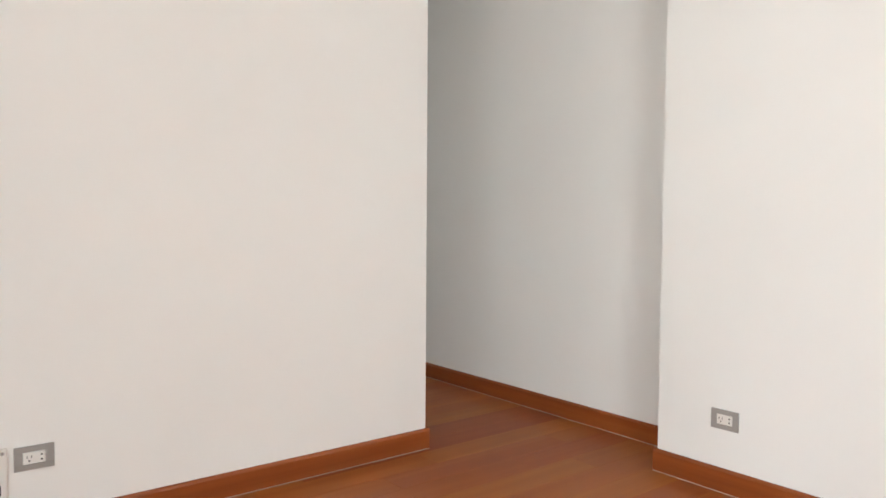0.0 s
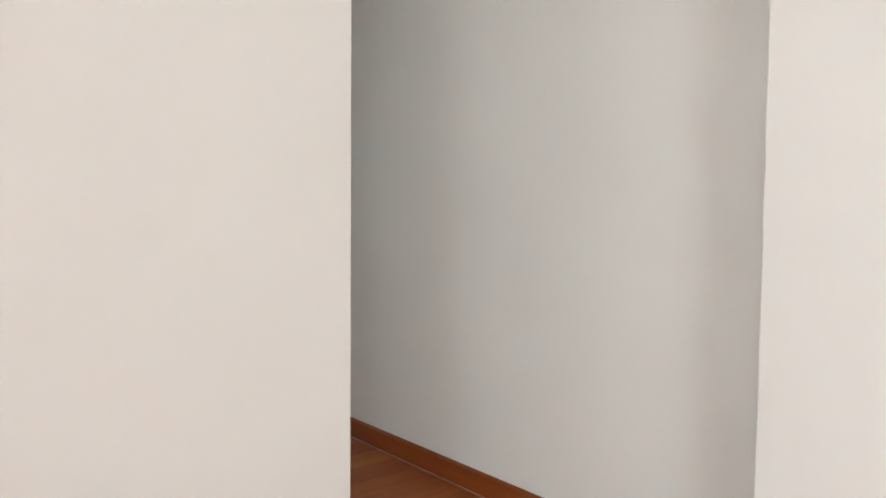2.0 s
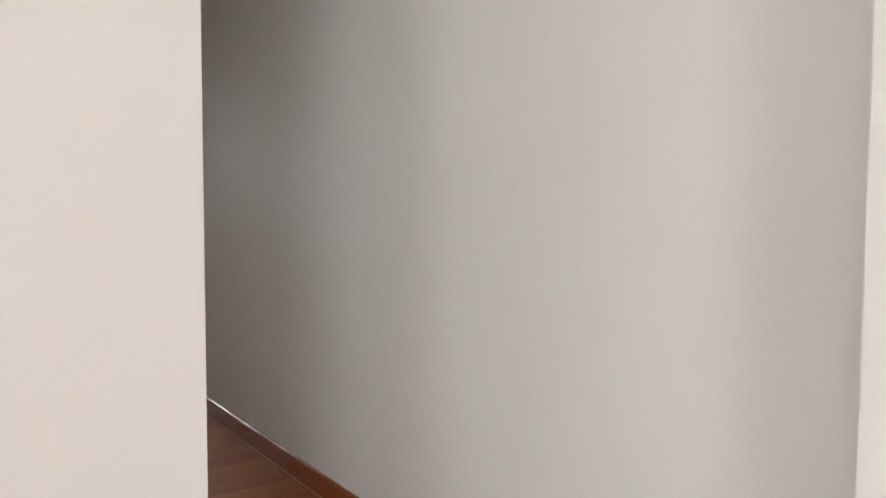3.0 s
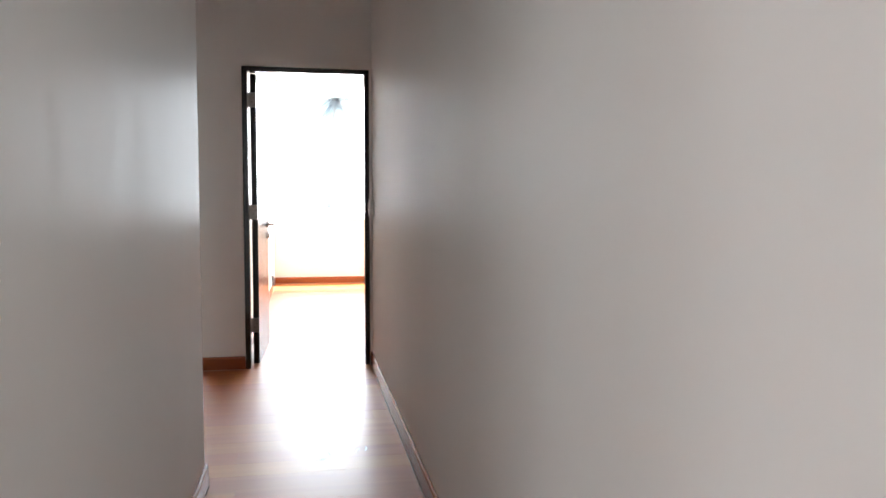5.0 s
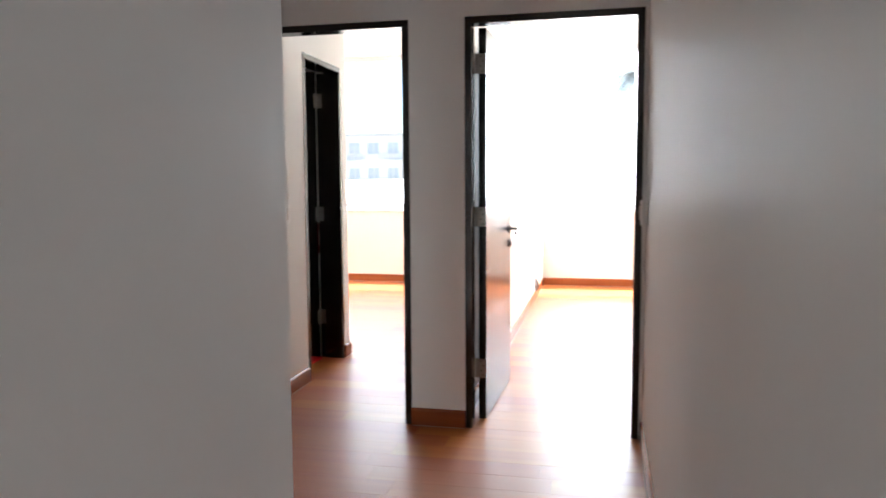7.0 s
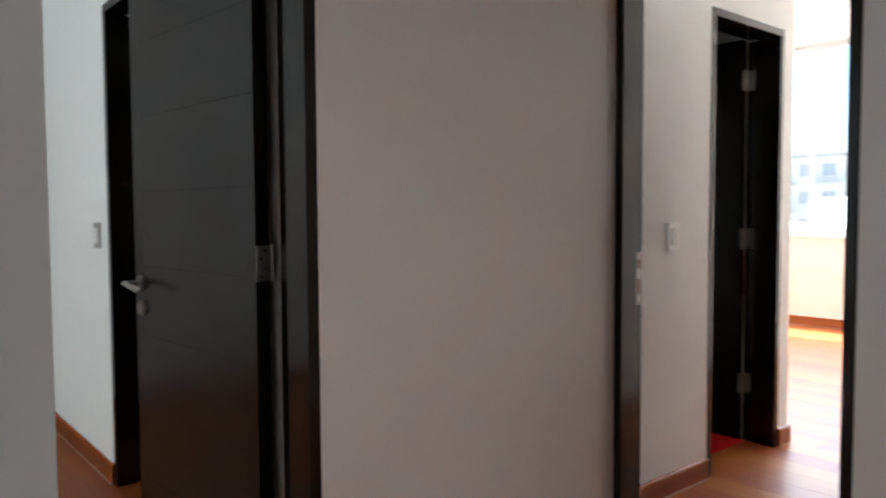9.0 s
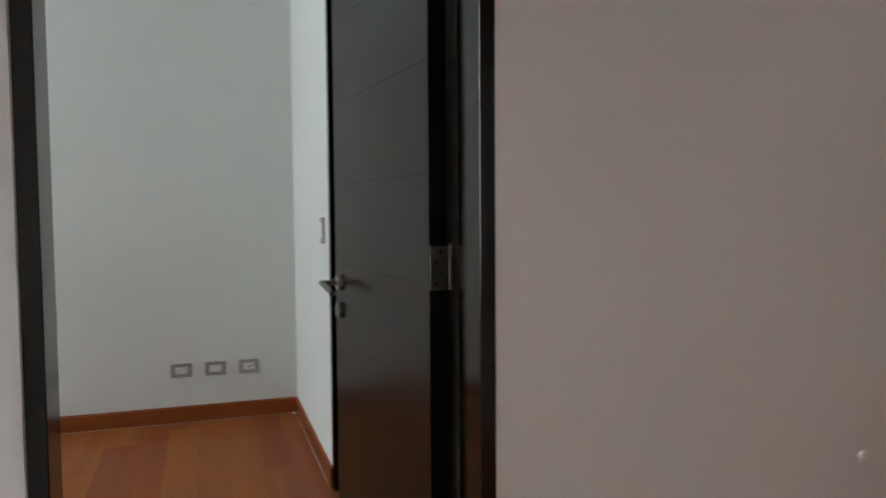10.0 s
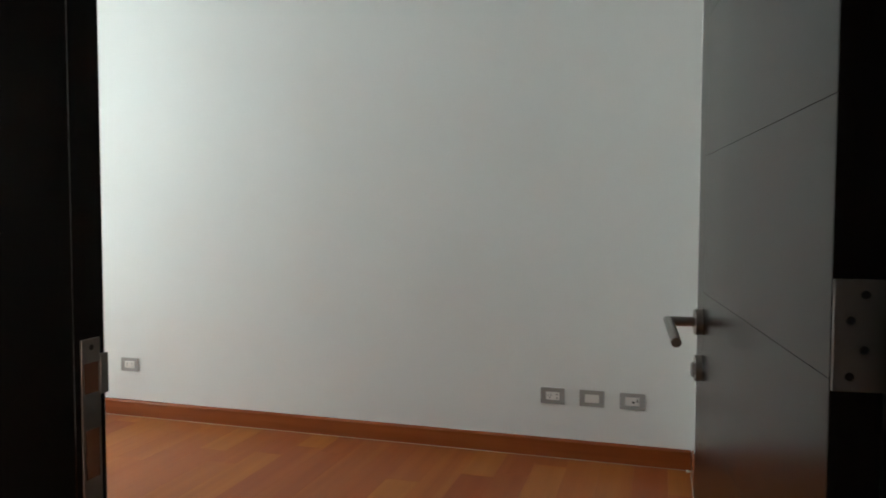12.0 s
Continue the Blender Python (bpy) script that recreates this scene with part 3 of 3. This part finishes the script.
# ---------------------------------------------------------------- windows


def window(name, x0, x1, z0, z1, m, panes, label):
    """A sliding aluminium window; local x along the wall, y out."""
    ob = tagged(thing(name, label, "window", m), kind="structure")
    fr = 0.035
    bm = boxes((x0, x1, 0, 0.07, z0, z0 + fr), (x0, x1, 0, 0.07, z1 - fr, z1), (x0, x0 + fr, 0, 0.07, z0 + fr, z1 - fr), (x1 - fr, x1, 0, 0.07, z0 + fr, z1 - fr), bevel=0.002)
    part("window_frame", bm, ALU, ob, "pale aluminium window frame")
    w = (x1 - x0 - 2 * fr) / panes
    for i in range(panes):
        a, b = x0 + fr + i * w, x0 + fr + (i + 1) * w
        y = 0.012 if i % 2 else 0.038
        sash = part("sash", boxes((a, b, y, y + 0.022, z0 + fr, z0 + fr + 0.03), (a, b, y, y + 0.022, z1 - fr - 0.03, z1 - fr),
                                  (a, a + 0.022, y, y + 0.022, z0 + fr + 0.03, z1 - fr - 0.03), (b - 0.022, b, y, y + 0.022, z0 + fr + 0.03, z1 - fr - 0.03)), ALU, ob)
        pane = part("pane", boxes((a + 0.018, b - 0.018, y + 0.008, y + 0.014, z0 + fr + 0.026, z1 - fr - 0.026)), GLASS, sash, "clear glass")
        pane.visible_shadow = False
    return ob


window("window_1", W1[0], W1[1], SILL + 0.022, WTOP, pose(0, YW + 0.09, 0), 3, "wide sliding window with pale aluminium frame")
window("window_2", W2[0], W2[1], SILL + 0.022, WTOP, pose(0, YW + 0.09, 0), 2, "wide sliding window with pale aluminium frame")
# The living room's two windows are out of view, assumed for its daylight.
window("window_3", -10.9, -6.5, 0.45, 3.25, pose(XX - 0.05, 0, 0, 0, 0, 90), 3, "assumed, unseen wide living room window with pale aluminium frame")
window("window_5", -7.4, -4.9, 0.45, 3.25, pose(0, YS - T + 0.03, 0), 3, "assumed, unseen wide living room window with pale aluminium frame")
# Small bedroom window is invented to give the side light a source.
window("window_4", X3, XA - T, 0.5, 3.2, pose(0, YB3 - T + 0.03, 0), 1, "assumed, unseen tall bedroom window with pale aluminium frame")
for k, (a, b) in enumerate((W1, W2)):
    structure("window_sill", boxes((a + 0.001, b - 0.001, YW - 0.025, YW + 0.2, SILL, SILL + 0.022), bevel=0.003), PAINT_CREAM, "painted cream window sill", "sill")

# ---------------------------------------------------------------- bathroom seen through the passage door
mat_thing = thing("bath_mat", "bright red bath mat on the bathroom floor", "mat", pose(-2.52, 1.07, 0))
bm = boxes((-0.30, 0.30, -0.27, 0.25, 0.0, 0.014), bevel=0.006, seg=2)
part("woven_body", bm, RED, mat_thing)

# Added stand-in for an unidentified dark red strip in the hinge gap.
ribbon = thing("ribbon", "dark red strip added at the bathroom door's hinge gap", "ribbon", pose(-2.249, 1.338, 0.775))
bm = bmesh.new()
rows_of = []
for i in range(13):
    z = i / 12 * 0.225
    sway = 0.003 * math.sin(z * 38)
    rows_of.append([bm.verts.new((x, y + sway, z)) for x, y in ((-0.012, -0.001), (0.012, -0.001), (0.012, 0.001), (-0.012, 0.001))])
for p, q in zip(rows_of, rows_of[1:]):
    for i in range(4):
        bm.faces.new((p[i], p[(i + 1) % 4], q[(i + 1) % 4], q[i]))
bm.faces.new(rows_of[0])
bm.faces.new(rows_of[-1])
part("cloth", bm, DARK_RED, ribbon, smooth=True)
bm = bmesh.new()
cyl(bm, (0, 0, 0.222), (0, 0.018, 0.232), 0.003, n=10)
part("loop", bm, DARK_RED, ribbon, smooth=True)

# ---------------------------------------------------------------- outside
GROUND_Z = -8.0


def outdoor(name, base, rough, scale, low):
    m, nt, b = nodes_of(name, base, rough)
    v = place_coords(nt)
    r = ramp(nt, noise_of(nt, v, scale, 6), [(0.3, tuple(c * low for c in base)), (0.7, base)])
    nt.links.new(r.outputs["Color"], b.inputs["Base Color"])
    bump(nt, b, noise_of(nt, v, scale * 12, 3), 0.2, 0.01)
    return m


ASPHALT = outdoor("asphalt", (0.30, 0.29, 0.27), 0.9, 0.6, 0.8)
RENDER_WHITE = outdoor("white_render", (0.80, 0.78, 0.74), 0.85, 0.4, 0.92)
RENDER_GREY = outdoor("grey_render", (0.55, 0.54, 0.52), 0.85, 0.4, 0.9)
# Frond and bark colours are paled to carry the bright sky's glare.
FROND = outdoor("palm_frond", (0.40, 0.44, 0.44), 0.6, 3.0, 0.7)
BARK = outdoor("palm_bark", (0.80, 0.78, 0.74), 0.9, 5.0, 0.8)
LEAF = outdoor("tree_leaf", (0.16, 0.20, 0.11), 0.6, 2.0, 0.7)
FACADE_GLASS, _, _ = nodes_of("facade_glass", (0.48, 0.53, 0.58), 0.12)

structure("ground", boxes((-900, 900, -900, 900, GROUND_Z - 0.5, GROUND_Z)), ASPHALT, "pale dusty city ground reaching the horizon", "ground")


def apartment_building(x0, x1, y, depth, storeys, bay, wallmat, label, balconies=True):
    ob = thing("apartment_building", label, "building", pose(x0, y, GROUND_Z))
    w, sh = x1 - x0, 3.0
    n = int(w // bay)
    hgt = storeys * sh
    # facade with real openings, storey by storey
    bm = bmesh.new()
    box(bm, 0, w, 0.35, depth, 0, hgt)
    for s in range(storeys):
        z = s * sh
        box(bm, 0, w, 0, 0.35, z, z + 0.95)
        box(bm, 0, w, 0, 0.35, z + 2.35, z + sh)
        for i in range(n + 1):
            cx = i * w / n
            box(bm, max(0, cx - bay * 0.22), min(w, cx + bay * 0.22), 0, 0.35, z + 0.95, z + 2.35)
    part("wall", bm, wallmat, ob)
    part("roof", boxes((-0.3, w + 0.3, -0.3, depth + 0.3, hgt, hgt + 0.35)), RENDER_GREY, ob)
    for s in range(storeys):
        z = s * sh
        for i in range(n):
            a, b = (i + 0.22) * w / n, (i + 0.78) * w / n
            win = part("window", boxes((a, b, 0.20, 0.25, z + 0.95, z + 2.35)), FACADE_GLASS, ob)
            part("frame", boxes((a, b, 0.15, 0.2, z + 0.95, z + 1.02), (a, b, 0.15, 0.2, z + 2.28, z + 2.35), ((a + b) / 2 - 0.03, (a + b) / 2 + 0.03, 0.15, 0.2, z + 1.02, z + 2.28)), ALU, win)
            if balconies and (i % 2 == 1):
                bal = part("balcony", boxes((a - 0.7, b + 0.7, -1.2, 0, z + 0.0, z + 0.18)), wallmat, ob)
                rails = [(a - 0.7, b + 0.7, -1.2, -1.16, z + 0.3 + 0.2 * k, z + 0.34 + 0.2 * k) for k in range(5)]
                rails += [(a - 0.7 + j * (b - a + 1.36) / 4, a - 0.66 + j * (b - a + 1.36) / 4, -1.16, -1.12, z + 0.18, z + 1.14) for j in range(5)]
                part("railing", boxes(*rails), RENDER_GREY, bal)
    return ob


apartment_building(-52, -20.8, 80, 12, 5, 2.3, RENDER_WHITE, "white rendered apartment block with railed balconies")


def palm(x, y, top, lean):
    ob = thing("palm_tree", "tall slender palm with drooping fronds paled by sky glare", "tree", pose(x, y, GROUND_Z))
    hgt = top - GROUND_Z
    bm = bmesh.new()
    prev = Vector((0, 0, 0))
    for i in range(12):
        f = (i + 1) / 12
        nxt = Vector((lean * f * f, 0.1 * math.sin(3 * f), hgt * f))
        cyl(bm, prev, nxt + Vector((0, 0, 0.02)), 0.17 - 0.07 * (f - 1 / 12), 0.17 - 0.07 * f + 0.008, n=10)
        prev = nxt
    part("trunk", bm, BARK, ob, smooth=True)
    rng = random.Random(5)
    for k in range(26):
        az = k * 2.399 + rng.uniform(-0.2, 0.2)
        up = rng.uniform(-0.5, 1.2)
        L = rng.uniform(0.9, 1.5)
        bm = bmesh.new()
        pts = []
        for j in range(11):
            f = j / 10
            r = L * f * math.cos(up * (1 - 0.4 * f))
            z = L * (f * math.sin(up) - 0.75 * f * f)
            pts.append(Vector((r * math.cos(az), r * math.sin(az), z)))
        for a, b in zip(pts, pts[1:]):
            cyl(bm, a, b, 0.018, n=5, cap=False)
        sidev = Vector((-math.sin(az), math.cos(az), 0))
        for j in range(1, 11):
            for q in (0.0, 0.5):
                base = pts[j - 1].lerp(pts[j], q)
                d = (pts[j] - pts[j - 1]).normalized()
                ll = 0.34 * math.sin(math.pi * min(1, (j + q) / 11.5)) + 0.08
                for sd in (-1, 1):
                    tip = base + sidev * (sd * ll) + d * (ll * 0.5) + Vector((0, 0, -ll * rng.uniform(0.2, 0.6)))
                    vs = [bm.verts.new(p) for p in (base - d * 0.025, base + d * 0.025, tip)]
                    bm.faces.new(vs)
        fr = part("frond", bm, FROND, ob)
        fr.location = prev
    return ob


palm(0.75, 40.0, 7.4, 0.6)


def leafy_tree(x, y, crown_z, reach):
    """A street tree: tapered trunk, forked limbs and a loose crown of small leaves."""
    ob = thing("street_tree", "pale green leafy street tree before the apartment block", "tree", pose(x, y, GROUND_Z))
    rng = random.Random(8)
    top = crown_z - GROUND_Z
    bm = bmesh.new()
    cyl(bm, (0, 0, 0), (0.1, 0, top * 0.75), 0.22, 0.13, n=10)
    ends = []
    for k in range(9):
        az = k * 2.399
        e = Vector((reach * 0.7 * math.cos(az), reach * 0.7 * math.sin(az), top + rng.uniform(-0.5, 0.9) * reach * 0.6))
        cyl(bm, (0.1, 0, top * (0.62 + 0.012 * k)), e, 0.08, 0.03, n=7)
        ends.append(e)
    part("trunk", bm, BARK, ob, smooth=True)
    verts, faces = [], []
    for e in ends:
        for k in range(240):
            c = e + Vector((rng.gauss(0, 0.36), rng.gauss(0, 0.36), rng.gauss(0, 0.27))) * reach
            u = Vector((rng.uniform(-1, 1), rng.uniform(-1, 1), rng.uniform(-1, 1))).normalized()
            w = u.orthogonal().normalized() * 0.055
            i = len(verts)
            verts += [c - u * 0.11, c + w, c + u * 0.11, c - w]
            faces.append((i, i + 1, i + 2, i + 3))
    me = bpy.data.meshes.new("crown")
    me.from_pydata(verts, [], faces)
    me.materials.append(LEAF)
    new("crown", me).parent = ob
    return ob


leafy_tree(-15.6, 60.0, 0.0, 1.7)

# ---------------------------------------------------------------- timber floor, board by board
BOARD_W = 0.15
LENGTHS = [0.80, 0.95, 1.10, 1.25, 1.40, 1.60, 1.80]


def board_shape(length):
    """A floor board with eased long edges: its upper skin and the chamfer down into the joint."""
    c, g = 0.0004, 0.0001
    x0, x1, y0, y1 = g, length - g, g, BOARD_W - g
    top = [(x0 + c, y0 + c, 0), (x1 - c, y0 + c, 0), (x1 - c, y1 - c, 0), (x0 + c, y1 - c, 0)]
    rim = [(x0, y0, -0.0009), (x1, y0, -0.0009), (x1, y1, -0.0009), (x0, y1, -0.0009)]
    low = [(x, y, -0.011) for x, y, _ in rim]
    faces = [(0, 1, 2, 3)]
    for i in range(4):
        j = (i + 1) % 4
        faces += [(4 + i, 4 + j, j, i), (8 + i, 8 + j, 4 + j, 4 + i)]
    return top + rim + low, faces


shapes = {}
for ln in LENGTHS:
    me = bpy.data.meshes.new("floor_board")
    v, f = board_shape(ln)
    me.from_pydata(v, [], f)
    me.materials.append(FLOOR)
    shapes[ln] = me
floor = tagged(new("floor"), "polished reddish-brown timber strip floor", "floor", kind="structure")
rng = random.Random(11)
rest_v, rest_f = [], []
count = 0
rows = int((YW + 0.19 - (YS - T)) / BOARD_W)


def floor_reach(y):
    """West and east ends of the floor, a little way under the walls."""
    e = 0.05
    west = XX if y < -6.4 else XA - T if y < YB3 else X3 if y < P1 else XW1
    east = XB if y < YB else 0.0 if y < 0.02 else XE
    return west - e, east + e


for r in range(rows):
    y = YS - T + r * BOARD_W
    x = (XX if y < -6.5 else XW1) - T - rng.uniform(0.0, 0.6)
    west, east = floor_reach(y)
    while x < XE + T - 0.3:
        ln = rng.choice(LENGTHS)
        x0, x1 = max(x, west), min(x + ln, east)
        near = -6.9 < y < -0.3 and -2.7 < x < -0.15
        dz = rng.uniform(-0.0002, 0.0002)
        x += ln
        if x1 - x0 < 0.03:
            continue
        cut = round(x1 - x0, 3)
        if near and count < 300:
            if cut not in shapes:
                me = bpy.data.meshes.new("floor_board")
                v, f = board_shape(cut)
                me.from_pydata(v, [], f)
                me.materials.append(FLOOR)
                shapes[cut] = me
            ob = new("floor_board", shapes[cut])
            ob.location = (x0, y, dz)
            ob.parent = floor
            count += 1
        else:
            v, f = board_shape(cut)
            k = len(rest_v)
            rest_v += [(a + x0, b + y, c + dz) for a, b, c in v]
            rest_f += [tuple(i + k for i in q) for q in f]
me = bpy.data.meshes.new("floor_boards")
me.from_pydata(rest_v, [], rest_f)
me.materials.append(FLOOR)
ob = new("floor_boards", me)
ob.parent = floor
tagged(ob, "rows of reddish-brown floor boards", kind="stuff")


# pale scuff marks where something was dragged in the corridor
SCUFF = paint("pale_floor_scuff", (0.86, 0.85, 0.84), 0.6, 0.2)
rng = random.Random(5)
for cx, cy, n, size in ((-0.38, -1.70, 4, 0.11), (-0.42, -1.95, 4, 0.10), (-0.23, -1.90, 3, 0.08)):
    for k in range(n):
        px, py = cx + rng.uniform(-0.05, 0.05), cy + rng.uniform(-0.05, 0.05)
        ang, bend = rng.uniform(1.1, 2.0), rng.uniform(-1.4, 1.4)
        ln, hw = size * rng.uniform(0.6, 1.2), rng.uniform(0.0010, 0.0024)
        verts, steps = [], 8
        for i in range(steps + 1):
            u = i / steps
            w = hw * (0.3 + math.sin(math.pi * u))
            verts += [(px - math.sin(ang) * w, py + math.cos(ang) * w, 0.0007), (px + math.sin(ang) * w, py - math.cos(ang) * w, 0.0007)]
            px, py = px + math.cos(ang) * ln / steps, py + math.sin(ang) * ln / steps
            ang += bend / steps
        me = bpy.data.meshes.new("scuff_mark")
        me.from_pydata(verts, [], [(2 * i, 2 * i + 1, 2 * i + 3, 2 * i + 2) for i in range(steps)])
        me.materials.append(SCUFF)
        new("scuff_mark", me).parent = floor
